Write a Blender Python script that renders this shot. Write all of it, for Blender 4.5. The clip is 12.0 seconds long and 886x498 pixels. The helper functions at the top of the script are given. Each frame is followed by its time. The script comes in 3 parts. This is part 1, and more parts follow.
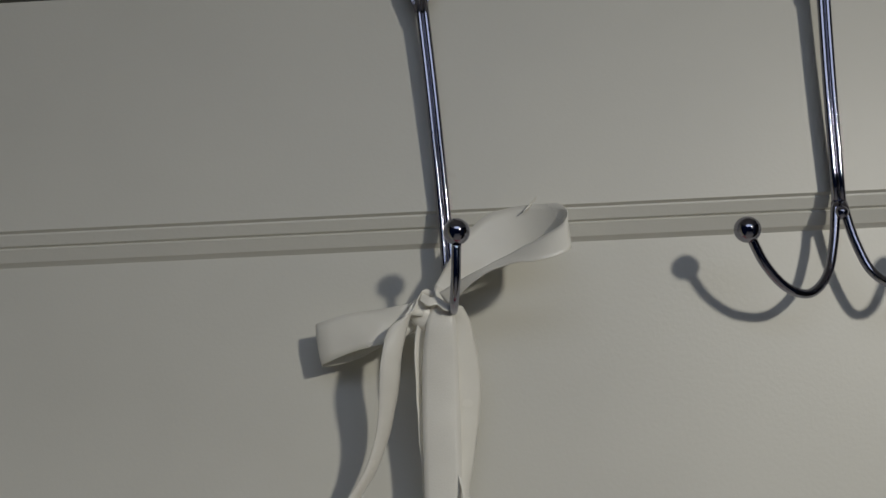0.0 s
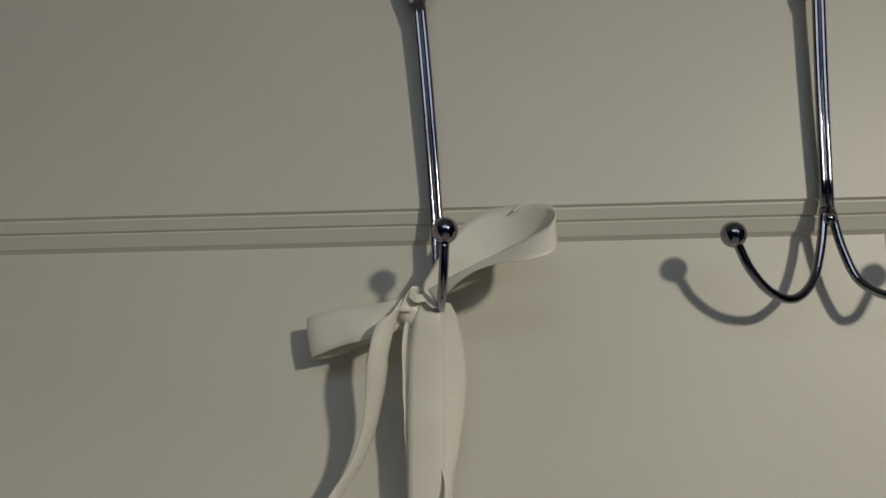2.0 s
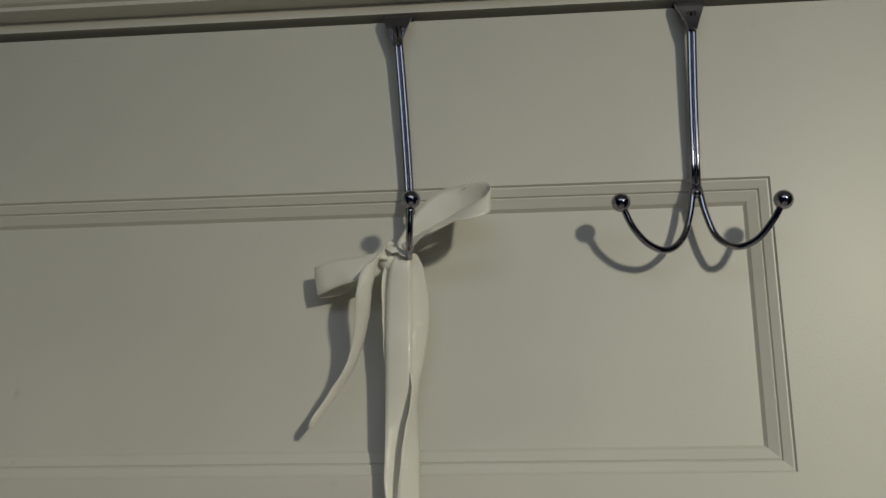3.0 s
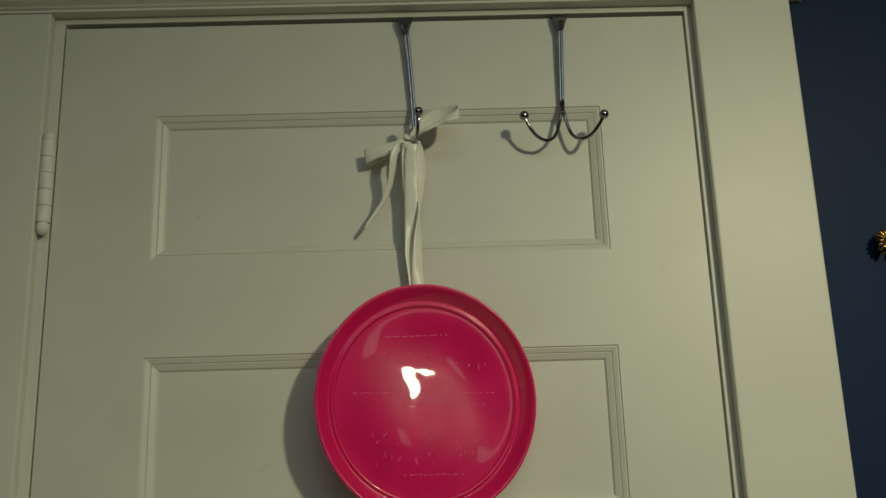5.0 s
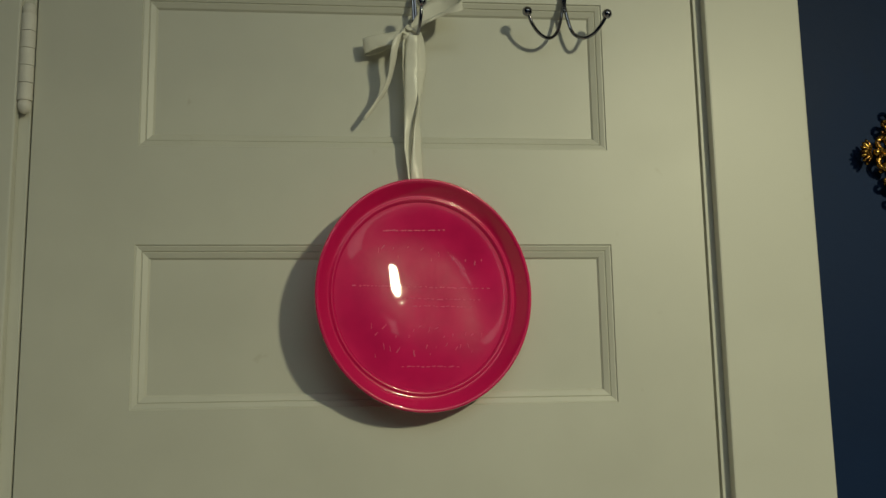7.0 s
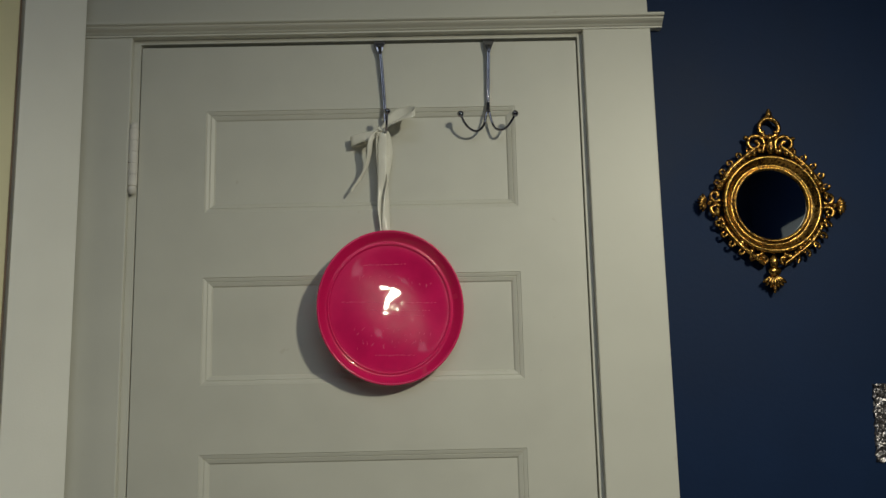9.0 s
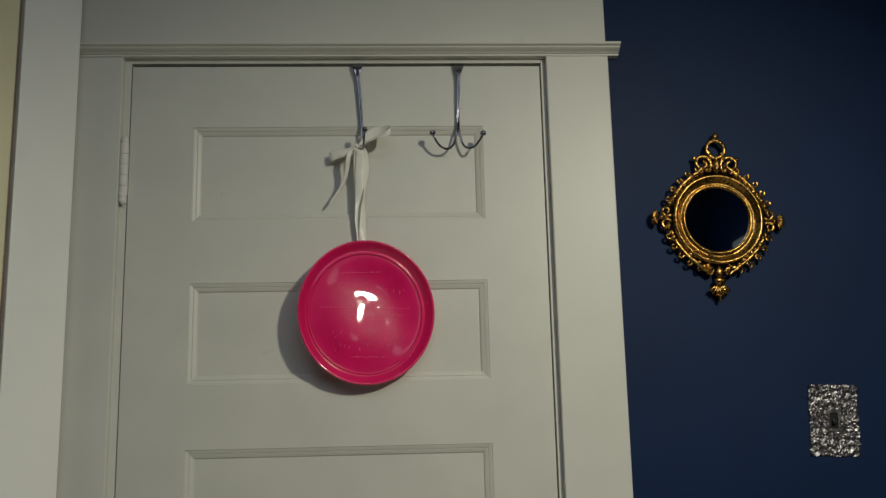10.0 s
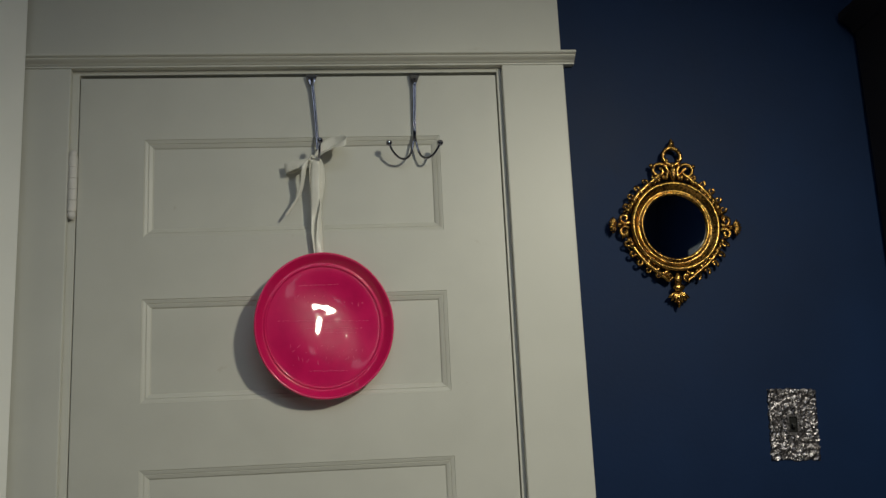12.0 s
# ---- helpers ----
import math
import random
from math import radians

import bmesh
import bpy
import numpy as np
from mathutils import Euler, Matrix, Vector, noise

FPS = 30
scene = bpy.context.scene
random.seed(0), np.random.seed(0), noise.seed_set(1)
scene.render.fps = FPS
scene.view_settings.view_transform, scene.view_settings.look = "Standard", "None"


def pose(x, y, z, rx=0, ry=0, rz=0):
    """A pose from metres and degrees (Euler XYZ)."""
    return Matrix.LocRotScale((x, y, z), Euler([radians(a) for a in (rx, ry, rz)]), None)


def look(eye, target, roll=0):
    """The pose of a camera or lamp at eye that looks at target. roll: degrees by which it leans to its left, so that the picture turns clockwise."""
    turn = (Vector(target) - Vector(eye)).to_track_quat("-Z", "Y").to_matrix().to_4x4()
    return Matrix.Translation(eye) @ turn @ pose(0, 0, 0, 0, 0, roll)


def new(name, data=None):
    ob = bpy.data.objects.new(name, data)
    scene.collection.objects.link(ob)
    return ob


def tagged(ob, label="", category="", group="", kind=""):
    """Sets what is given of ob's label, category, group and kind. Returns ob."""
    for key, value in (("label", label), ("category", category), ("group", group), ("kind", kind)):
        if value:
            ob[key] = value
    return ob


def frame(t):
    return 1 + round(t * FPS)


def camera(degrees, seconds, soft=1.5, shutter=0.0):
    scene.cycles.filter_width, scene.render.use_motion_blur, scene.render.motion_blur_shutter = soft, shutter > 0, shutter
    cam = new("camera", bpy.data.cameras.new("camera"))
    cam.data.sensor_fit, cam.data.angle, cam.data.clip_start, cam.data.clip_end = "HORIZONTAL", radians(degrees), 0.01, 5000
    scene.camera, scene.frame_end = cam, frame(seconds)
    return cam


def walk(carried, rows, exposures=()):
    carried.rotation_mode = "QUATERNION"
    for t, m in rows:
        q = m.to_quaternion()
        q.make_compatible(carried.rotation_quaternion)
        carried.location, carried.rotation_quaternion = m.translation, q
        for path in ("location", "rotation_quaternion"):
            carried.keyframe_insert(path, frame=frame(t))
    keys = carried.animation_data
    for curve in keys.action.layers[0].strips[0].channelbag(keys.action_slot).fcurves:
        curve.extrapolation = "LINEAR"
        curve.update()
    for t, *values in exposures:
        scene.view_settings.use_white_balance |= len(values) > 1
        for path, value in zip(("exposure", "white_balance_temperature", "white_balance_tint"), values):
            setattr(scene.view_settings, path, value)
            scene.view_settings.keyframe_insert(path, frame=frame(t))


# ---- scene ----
cam = camera(50.0, 12.0)
PATH = [
    (0, (0.051, -0.433, 1.798), (-0.012, 1.52, 2.224), -2.3),
    (0.5, (0.055, -0.439, 1.801), (-0.034, 1.495, 2.303), -2.2),
    (1, (0.056, -0.452, 1.82), (-0.078, 1.45, 2.423), -1.8),
    (1.5, (0.058, -0.449, 1.811), (-0.075, 1.463, 2.384), -1.2),
    (2, (0.063, -0.44, 1.801), (-0.034, 1.517, 2.201), -0.8),
    (2.5, (0.086, -0.445, 1.779), (-0.044, 1.49, 2.265), -0.8),
    (3, (0.112, -0.585, 1.724), (-0.062, 1.348, 2.207), -0.5),
    (3.2, (0.069, -0.63, 1.693), (0.047, 1.302, 2.21), -1.9),
    (4.8, (0.048, -1.07, 1.446), (0.084, 0.855, 1.989), -2.1),
    (5, (0.049, -1.076, 1.45), (0.085, 0.857, 1.962), -1.8),
    (5.5, (0.059, -1.096, 1.429), (0.063, 0.855, 1.869), -2.2),
    (6, (0.043, -1.095, 1.421), (0.032, 0.866, 1.812), -0.9),
    (6.5, (-0.029, -1.069, 1.441), (0.064, 0.903, 1.762), -1.2),
    (7, (-0.043, -1.066, 1.44), (0.163, 0.898, 1.756), -1.0),
    (7.5, (0.007, -1.181, 1.426), (0.216, 0.782, 1.744), -2.1),
    (7.7, (0.02, -1.245, 1.412), (0.215, 0.717, 1.745), -1.7),
    (9.3, (0.127, -1.652, 1.361), (0.13, 0.315, 1.722), -1.3),
    (9.5, (0.118, -1.68, 1.352), (0.139, 0.285, 1.721), -0.7),
    (10, (0.094, -1.715, 1.344), (0.199, 0.246, 1.722), -1.3),
    (10.5, (0.084, -1.716, 1.343), (0.251, 0.239, 1.731), -2.5),
    (11, (0.088, -1.705, 1.344), (0.285, 0.246, 1.736), -2.4),
    (11.5, (0.09, -1.7, 1.344), (0.296, 0.249, 1.743), -2.6),
    (12, (0.094, -1.697, 1.344), (0.288, 0.253, 1.745), -2.7),
]
EXPOSURES = [(0, -0.02, 5750, 15), (1.0, -0.02, 6250, 13), (3.2, -0.08, 6150, 7), (4.8, -0.22, 6950, -8), (7.7, -0.21, 7050, -8), (9.3, -0.12, 6130, 6), (12, -0.14, 6050, 7)]
walk(cam, [(t, look(eye, target, roll)) for t, eye, target, roll in PATH], EXPOSURES)

# ---- light ----
CEIL_Z = 2.62
world = bpy.data.worlds.new("world")
scene.world = world
world.use_nodes = True
world.node_tree.nodes["Background"].inputs[0].default_value = (0.30, 0.33, 0.40, 1)
world.node_tree.nodes["Background"].inputs[1].default_value = 0.05


def lamp(name, kind, m, watts, colour):
    data = bpy.data.lights.new(name, kind)
    data.energy, data.color = watts, colour
    ob = new(name, data)
    ob.matrix_world = m
    return ob


# the reading lamp beside the camera: a bulb in a shade that throws its light down and to the door
bulb = lamp("reading_lamp_light", "SPOT", look((0.98, -1.60, 2.235), (0.30, 0.0, 0.52)), 78, (1.0, 0.91, 0.69))
bulb.data.shadow_soft_size = 0.050
bulb.data.spot_size, bulb.data.spot_blend = radians(110), 1.0
# evening light from the small window high in the wall behind the camera
sky = lamp("window_light", "AREA", look((1.30, -3.17, 2.00), (0.1, 0, 1.6)), 0.5, (0.86, 0.92, 1.0))
sky.data.shape, sky.data.size, sky.data.size_y = "RECTANGLE", 0.28, 0.36
# wide overhead disk added as soft fill for the shadows, no known lamp there
dim = lamp("ceiling_fill", "AREA", look((0.2, -2.15, CEIL_Z - 0.03), (0.2, -2.14, 0)), 13.2, (0.84, 0.91, 1.0))
dim.data.shape, dim.data.size = "DISK", 1.9


# ---- materials ----
def material(name, colour, rough=0.5, metal=0.0, coat=0.0, vary=0.12, scale=6.0, bump=0.1, fine=220.0, dirt=None, dirt_at=0.62, per_object=0.0):
    """A surface with broad stains, fine grain and relief."""
    mat = bpy.data.materials.new(name)
    mat.use_nodes = True
    nt = mat.node_tree
    n, ln = nt.nodes, nt.links
    b = n["Principled BSDF"]
    tc = n.new("ShaderNodeTexCoord")
    broad, grain = n.new("ShaderNodeTexNoise"), n.new("ShaderNodeTexNoise")
    for tex, s, d in ((broad, scale, 5), (grain, fine, 3)):
        tex.inputs["Scale"].default_value, tex.inputs["Detail"].default_value = s, d
        ln.new(tc.outputs["Object"], tex.inputs["Vector"])
    ramp = n.new("ShaderNodeMapRange")
    ramp.inputs[1].default_value, ramp.inputs[2].default_value = 0.3, 0.7
    ramp.inputs[3].default_value, ramp.inputs[4].default_value = 1 - vary, 1 + vary
    ln.new(broad.outputs["Fac"], ramp.inputs[0])
    mul = n.new("ShaderNodeMix")
    mul.data_type, mul.blend_type = "RGBA", "MULTIPLY"
    mul.inputs["Factor"].default_value = 1
    mul.inputs["A"].default_value = (*colour, 1)
    ln.new(ramp.outputs[0], mul.inputs["B"])
    out = mul.outputs["Result"]
    if dirt:
        spots = n.new("ShaderNodeTexNoise")
        spots.inputs["Scale"].default_value, spots.inputs["Detail"].default_value = scale * 4.3, 8
        ln.new(tc.outputs["Object"], spots.inputs["Vector"])
        cut = n.new("ShaderNodeMapRange")
        cut.inputs[1].default_value, cut.inputs[2].default_value = dirt_at, dirt_at + 0.12
        ln.new(spots.outputs["Fac"], cut.inputs[0])
        mix = n.new("ShaderNodeMix")
        mix.data_type = "RGBA"
        ln.new(cut.outputs[0], mix.inputs["Factor"])
        ln.new(out, mix.inputs["A"])
        mix.inputs["B"].default_value = (*dirt, 1)
        out = mix.outputs["Result"]
    ln.new(out, b.inputs["Base Color"])
    rr = n.new("ShaderNodeMapRange")
    rr.inputs[3].default_value, rr.inputs[4].default_value = max(rough - 0.08, 0.02), min(rough + 0.10, 1)
    ln.new(broad.outputs["Fac"], rr.inputs[0])
    ln.new(rr.outputs[0], b.inputs["Roughness"])
    b.inputs["Metallic"].default_value = metal
    b.inputs["Coat Weight"].default_value = coat
    b.inputs["Coat Roughness"].default_value = 0.06
    if bump:
        add = n.new("ShaderNodeMath")
        add.operation = "ADD"
        ln.new(grain.outputs["Fac"], add.inputs[0])
        ln.new(broad.outputs["Fac"], add.inputs[1])
        bp = n.new("ShaderNodeBump")
        bp.inputs["Strength"].default_value, bp.inputs["Distance"].default_value = bump, 0.002
        ln.new(add.outputs[0], bp.inputs["Height"])
        ln.new(bp.outputs[0], b.inputs["Normal"])
    return mat


door_paint = material("door_paint", (0.63, 0.62, 0.555), 0.42, vary=0.035, scale=9, bump=0.035, fine=520, dirt=(0.53, 0.50, 0.42), dirt_at=0.70)
trim_paint = material("trim_paint", (0.66, 0.65, 0.585), 0.40, vary=0.03, scale=7, bump=0.04, fine=480, dirt=(0.55, 0.51, 0.43), dirt_at=0.71)
white_gloss = material("white_gloss_paint", (0.91, 0.90, 0.84), 0.35, vary=0.03, scale=6, bump=0.10, fine=300)
cream_paint = material("cream_paint", (0.80, 0.74, 0.48), 0.42, vary=0.05, scale=6, bump=0.12, fine=300)
hinge_paint = material("hinge_paint", (0.76, 0.73, 0.68), 0.45, vary=0.06, scale=60, bump=0.25, fine=900, dirt=(0.36, 0.33, 0.27), dirt_at=0.70)
blue_paint = material("blue_wall_paint", (0.0056, 0.0185, 0.0610), 0.55, vary=0.14, scale=4, bump=0.12, fine=130, dirt=(0.0060, 0.0175, 0.052), dirt_at=0.66)
white_plaster = material("white_plaster", (0.72, 0.71, 0.69), 0.7, vary=0.05, scale=3, bump=0.3, fine=120)
dark_wood = material("dark_stained_wood", (0.012, 0.008, 0.007), 0.5, vary=0.3, scale=12, bump=0.2, fine=160)
# the floor is never in view; its pale tone bounces lamp light upward
bounce_floor = material("pale_floor_bounce", (0.50, 0.46, 0.40), 0.9, vary=0.12, scale=9, bump=0.5, fine=320)
bare_wood = material("bare_wood_edge", (0.20, 0.14, 0.10), 0.7, vary=0.25, scale=20, bump=0.2, fine=300)
chrome = material("chrome", (0.30, 0.30, 0.35), 0.07, 1.0, vary=0.05, scale=40, bump=0.03, fine=900)
satin = material("ivory_satin", (0.82, 0.80, 0.72), 0.24, vary=0.03, scale=40, bump=0.12, fine=1600)
satin.node_tree.nodes["Principled BSDF"].inputs["Sheen Weight"].default_value = 0.25
pink = material("pink_plastic", (0.68, 0.010, 0.120), 0.22, coat=1.0, vary=0.06, scale=14, bump=0.04, fine=260)
pink_film = material("pink_glossy_base", (0.66, 0.010, 0.120), 0.34, coat=0.55, vary=0.10, scale=22, bump=0.05, fine=150)
pink_film.node_tree.nodes["Principled BSDF"].inputs["Coat Roughness"].default_value = 0.03
pink.node_tree.nodes["Principled BSDF"].inputs["Coat Roughness"].default_value = 0.04
# lighter pink that paints the glints onto the tray's raised marks
pink_marks = material("pink_glint_marks", (0.80, 0.09, 0.24), 0.28, vary=0.06, scale=40, bump=0.05, fine=400)
gold = material("antique_gold", (0.50, 0.285, 0.068), 0.22, 0.95, vary=0.32, scale=60, bump=0.35, fine=300, dirt=(0.06, 0.028, 0.010), dirt_at=0.47)
silver = material("worn_silver", (0.33, 0.31, 0.32), 0.32, 0.97, vary=0.3, scale=90, bump=0.3, fine=300, dirt=(0.03, 0.027, 0.03), dirt_at=0.50)
black_plastic = material("black_plastic", (0.006, 0.006, 0.006), 0.4, vary=0.1, scale=60, bump=0.05)

blue_paint.node_tree.nodes["Principled BSDF"].inputs["Specular IOR Level"].default_value = 0.14
trim_paint.node_tree.nodes["Principled BSDF"].inputs["Specular IOR Level"].default_value = 0.3
pink_film.node_tree.nodes["Principled BSDF"].inputs["Specular IOR Level"].default_value = 0.1
pink.node_tree.nodes["Principled BSDF"].inputs["Specular IOR Level"].default_value = 0.3

mirror_glass = bpy.data.materials.new("mirror_glass")
mirror_glass.use_nodes = True
mg = mirror_glass.node_tree.nodes["Principled BSDF"]
mg.inputs["Base Color"].default_value, mg.inputs["Metallic"].default_value, mg.inputs["Roughness"].default_value = (0.52, 0.54, 0.55, 1), 1.0, 0.02


# ---- building ----
def part(name, bm, mat, parent=None, label="", smooth=False):
    """Link a bmesh as one mesh object, under a thing where a parent is given."""
    bmesh.ops.recalc_face_normals(bm, faces=bm.faces[:])
    me = bpy.data.meshes.new(name)
    bm.to_mesh(me)
    bm.free()
    if smooth:
        me.polygons.foreach_set("use_smooth", [True] * len(me.polygons))
    me.materials.append(mat)
    ob = new(name, me)
    if parent:
        ob.parent = parent
    if label:
        tagged(ob, label)
    return ob


def thing(name, at, label, category, group="", kind=""):
    ob = new(name)
    ob.location = at
    ob.empty_display_size = 0.05
    return tagged(ob, label, category, group, kind)


def block(x0, x1, y0, y1, z0, z1, bevel=0.0, bm=None):
    bm = bm or bmesh.new()
    made = bmesh.ops.create_cube(bm, size=1, matrix=Matrix.LocRotScale(((x0 + x1) / 2, (y0 + y1) / 2, (z0 + z1) / 2), None, (x1 - x0, y1 - y0, z1 - z0)))
    if bevel:
        edges = list({e for v in made["verts"] for e in v.link_edges})
        bmesh.ops.bevel(bm, geom=edges, offset=bevel, segments=2, profile=0.6, affect="EDGES")
    return bm


def nested(x0, x1, z0, z1, profile, bm=None):
    """A mitred moulding round an opening: profile rows are (inset, y)."""
    bm = bm or bmesh.new()
    rings = [[bm.verts.new(p) for p in ((x0 + i, y, z0 + i), (x1 - i, y, z0 + i), (x1 - i, y, z1 - i), (x0 + i, y, z1 - i))] for i, y in profile]
    for a, b in zip(rings, rings[1:]):
        for k in range(4):
            bm.faces.new((a[k], a[(k + 1) % 4], b[(k + 1) % 4], b[k]))
    return bm


def extruded(profile, a, b, axis, bm=None):
    """A closed profile swept along an axis ('x': rows are (y, z); 'z': rows are (x, y))."""
    bm = bm or bmesh.new()
    at = (lambda p, s: (s, p[0], p[1])) if axis == "x" else (lambda p, s: (p[0], p[1], s))
    ends = [[bm.verts.new(at(p, s)) for p in profile] for s in (a, b)]
    m = len(profile)
    for k in range(m):
        bm.faces.new((ends[0][k], ends[0][(k + 1) % m], ends[1][(k + 1) % m], ends[1][k]))
    bm.faces.new(ends[0])
    bm.faces.new(ends[1][::-1])
    return bm


def smooth_line(points, n):
    """Catmull-Rom through the points, n steps a span."""
    p = [Vector(q) for q in points]
    p = [p[0] * 2 - p[1], *p, p[-1] * 2 - p[-2]]
    out = []
    for i in range(1, len(p) - 2):
        for k in range(n):
            t = k / n
            out.append(0.5 * (2 * p[i] + (p[i + 1] - p[i - 1]) * t + (2 * p[i - 1] - 5 * p[i] + 4 * p[i + 1] - p[i + 2]) * t * t + (3 * p[i] - p[i - 1] - 3 * p[i + 1] + p[i + 2]) * t ** 3))
    return out + [p[-2]]


def tube(points, radius, steps=6, sides=10, bm=None):
    """A round bar along the points; radius is one number or one for each point."""
    bm = bm or bmesh.new()
    line = smooth_line(points, steps)
    radii = radius if isinstance(radius, (list, tuple)) else [radius] * len(points)
    rings, up = [], Vector((0.31, 0.47, 0.83))
    for i, c in enumerate(line):
        way = (line[min(i + 1, len(line) - 1)] - line[max(i - 1, 0)]).normalized()
        side = way.cross(up).normalized()
        up = side.cross(way).normalized()
        f = i / (len(line) - 1) * (len(radii) - 1)
        j = min(int(f), len(radii) - 2) if len(radii) > 1 else 0
        r = radii[j] + (radii[min(j + 1, len(radii) - 1)] - radii[j]) * (f - j)
        rings.append([bm.verts.new(c + (side * math.cos(a) + up * math.sin(a)) * r) for a in (2 * math.pi * k / sides for k in range(sides))])
    for a, b in zip(rings, rings[1:]):
        for k in range(sides):
            bm.faces.new((a[k], a[(k + 1) % sides], b[(k + 1) % sides], b[k]))
    bm.faces.new(rings[0][::-1])
    bm.faces.new(rings[-1])
    return bm


def ball(c, r, bm=None, squash=(1, 1, 1), seg=16, turn=None):
    bm = bm or bmesh.new()
    bmesh.ops.create_uvsphere(bm, u_segments=seg, v_segments=seg // 2 + 2, radius=r, matrix=Matrix.LocRotScale(c, turn, squash))
    return bm


def turned(profile, sides=96, bm=None, closed=False):
    """A profile of (radius, y) turned round the y axis."""
    bm = bm or bmesh.new()
    rings = []
    for r, y in profile:
        rings.append([bm.verts.new((r * math.cos(a), y, r * math.sin(a))) for a in (2 * math.pi * k / sides for k in range(sides))] if r > 1e-6 else [bm.verts.new((0, y, 0))])
    pairs = list(zip(rings, rings[1:])) + ([(rings[-1], rings[0])] if closed else [])
    for a, b in pairs:
        for k in range(sides):
            j = (k + 1) % sides
            if len(a) == 1:
                bm.faces.new((a[0], b[j], b[k]))
            elif len(b) == 1:
                bm.faces.new((a[k], a[j], b[0]))
            else:
                bm.faces.new((a[k], a[j], b[j], b[k]))
    return bm


def ribbon(rows, n=10, across=6, thick=0.00035, cup=0.0):
    """A cloth band: rows are (centre, half-width vector); cup bows its cross-section."""
    bm = bmesh.new()
    mid, half = smooth_line([r[0] for r in rows], n), smooth_line([r[1] for r in rows], n)
    sheets = []
    for s in (0, 1):
        sheet = []
        for i, (c, h) in enumerate(zip(mid, half)):
            way = mid[min(i + 1, len(mid) - 1)] - mid[max(i - 1, 0)]
            nrm = way.cross(h)
            nrm = nrm.normalized() if nrm.length > 1e-12 else Vector((0, -1, 0))
            row = []
            for k in range(across + 1):
                u = 2 * k / across - 1
                wob = noise.noise(c * 90 + Vector((u * 0.6, s * 0, 3.1))) * 0.0006
                row.append(bm.verts.new(c + h * u + nrm * (cup * (1 - u * u) + wob + s * thick)))
            sheet.append(row)
        sheets.append(sheet)
    a, b = sheets
    m = len(mid)
    for i in range(m - 1):
        for k in range(across):
            bm.faces.new((a[i][k], a[i][k + 1], a[i + 1][k + 1], a[i + 1][k]))
            bm.faces.new((b[i][k], b[i + 1][k], b[i + 1][k + 1], b[i][k + 1]))
        for k in (0, across):
            bm.faces.new((a[i][k], a[i + 1][k], b[i + 1][k], b[i][k]))
    for i in (0, m - 1):
        for k in range(across):
            bm.faces.new((a[i][k], a[i][k + 1], b[i][k + 1], b[i][k]))
    return bm


# ---- the room ----
CEIL, BACK, RIGHT, LEFT = 2.62, -3.2, 1.75, -0.95
WALL = -0.002

wall_north = thing("wall_north", (0, 0, 0), "dark navy blue painted plaster wall round the white door", "wall", kind="structure")
bm = block(0.40, RIGHT + 0.12, WALL, 0.12, 0, CEIL)
part("wall_surface", bm, blue_paint, wall_north)
bm = block(LEFT - 0.12, -0.41, WALL, 0.12, 0, CEIL)
block(-0.41, 0.40, WALL, 0.12, 2.05, CEIL, bm=bm)
part("wall_over_door", bm, white_plaster, wall_north)
tagged(part("wall_east", block(RIGHT, RIGHT + 0.12, BACK, WALL, 0, CEIL), blue_paint), "dark navy blue painted plaster side wall", "wall", kind="structure")
bm = block(LEFT - 0.12, LEFT, BACK, WALL, 0, CEIL)
tagged(part("wall_west", bm, blue_paint), "dark navy blue painted plaster side wall", "wall", kind="structure")
WX0, WX1, WZ0, WZ1 = 1.14, 1.46, 1.78, 2.22
VX0, VX1, VZ0, VZ1 = 1.57, 1.71, 1.35, 2.07
bm = block(LEFT - 0.12, WX0, BACK - 0.12, BACK, 0, CEIL)
block(WX1, VX0, BACK - 0.12, BACK, 0, CEIL, bm=bm)
block(VX1, RIGHT + 0.12, BACK - 0.12, BACK, 0, CEIL, bm=bm)
block(VX0, VX1, BACK - 0.12, BACK, 0, VZ0, bm=bm)
block(VX0, VX1, BACK - 0.12, BACK, VZ1, CEIL, bm=bm)
block(WX0, WX1, BACK - 0.12, BACK, 0, WZ0, bm=bm)
block(WX0, WX1, BACK - 0.12, BACK, WZ1, CEIL, bm=bm)
tagged(part("wall_south", bm, blue_paint), "dark navy blue painted wall with a window and doorway", "wall", kind="structure")
tagged(part("floor", block(LEFT - 0.12, RIGHT + 0.12, BACK - 0.12, 0.9, -0.1, 0), bounce_floor), "unseen floor of the room, pale beige to bounce light up", "floor", kind="structure")
tagged(part("ceiling", block(LEFT - 0.12, RIGHT + 0.12, BACK - 0.12, 0.12, CEIL, CEIL + 0.1), white_plaster), "white plaster ceiling", "ceiling", kind="structure")
# the dark cupboard behind the door
bm = block(-0.52, -0.40, 0.12, 0.9, 0, CEIL)
block(0.40, 0.52, 0.12, 0.9, 0, CEIL, bm=bm)
block(-0.52, 0.52, 0.9, 1.0, 0, CEIL, bm=bm)
tagged(part("wall_cupboard", bm, bare_wood), "plain unlit wall behind the closed door", "wall", kind="structure")

# ---- the panelled door ----
DL, DR, DT = -0.3895, 0.3785, 2.030
PL, PR = -0.274, 0.266
PANELS = [(1.911 - 0.2943 * k, 1.7297 - 0.2943 * k) for k in range(6)]
door = thing("door_1", (0, 0, 0.008), "closed cream-white painted wooden door with sunken panels", "door", kind="structure")
up = Matrix.Translation((0, 0, -0.008))
THICK = 0.035


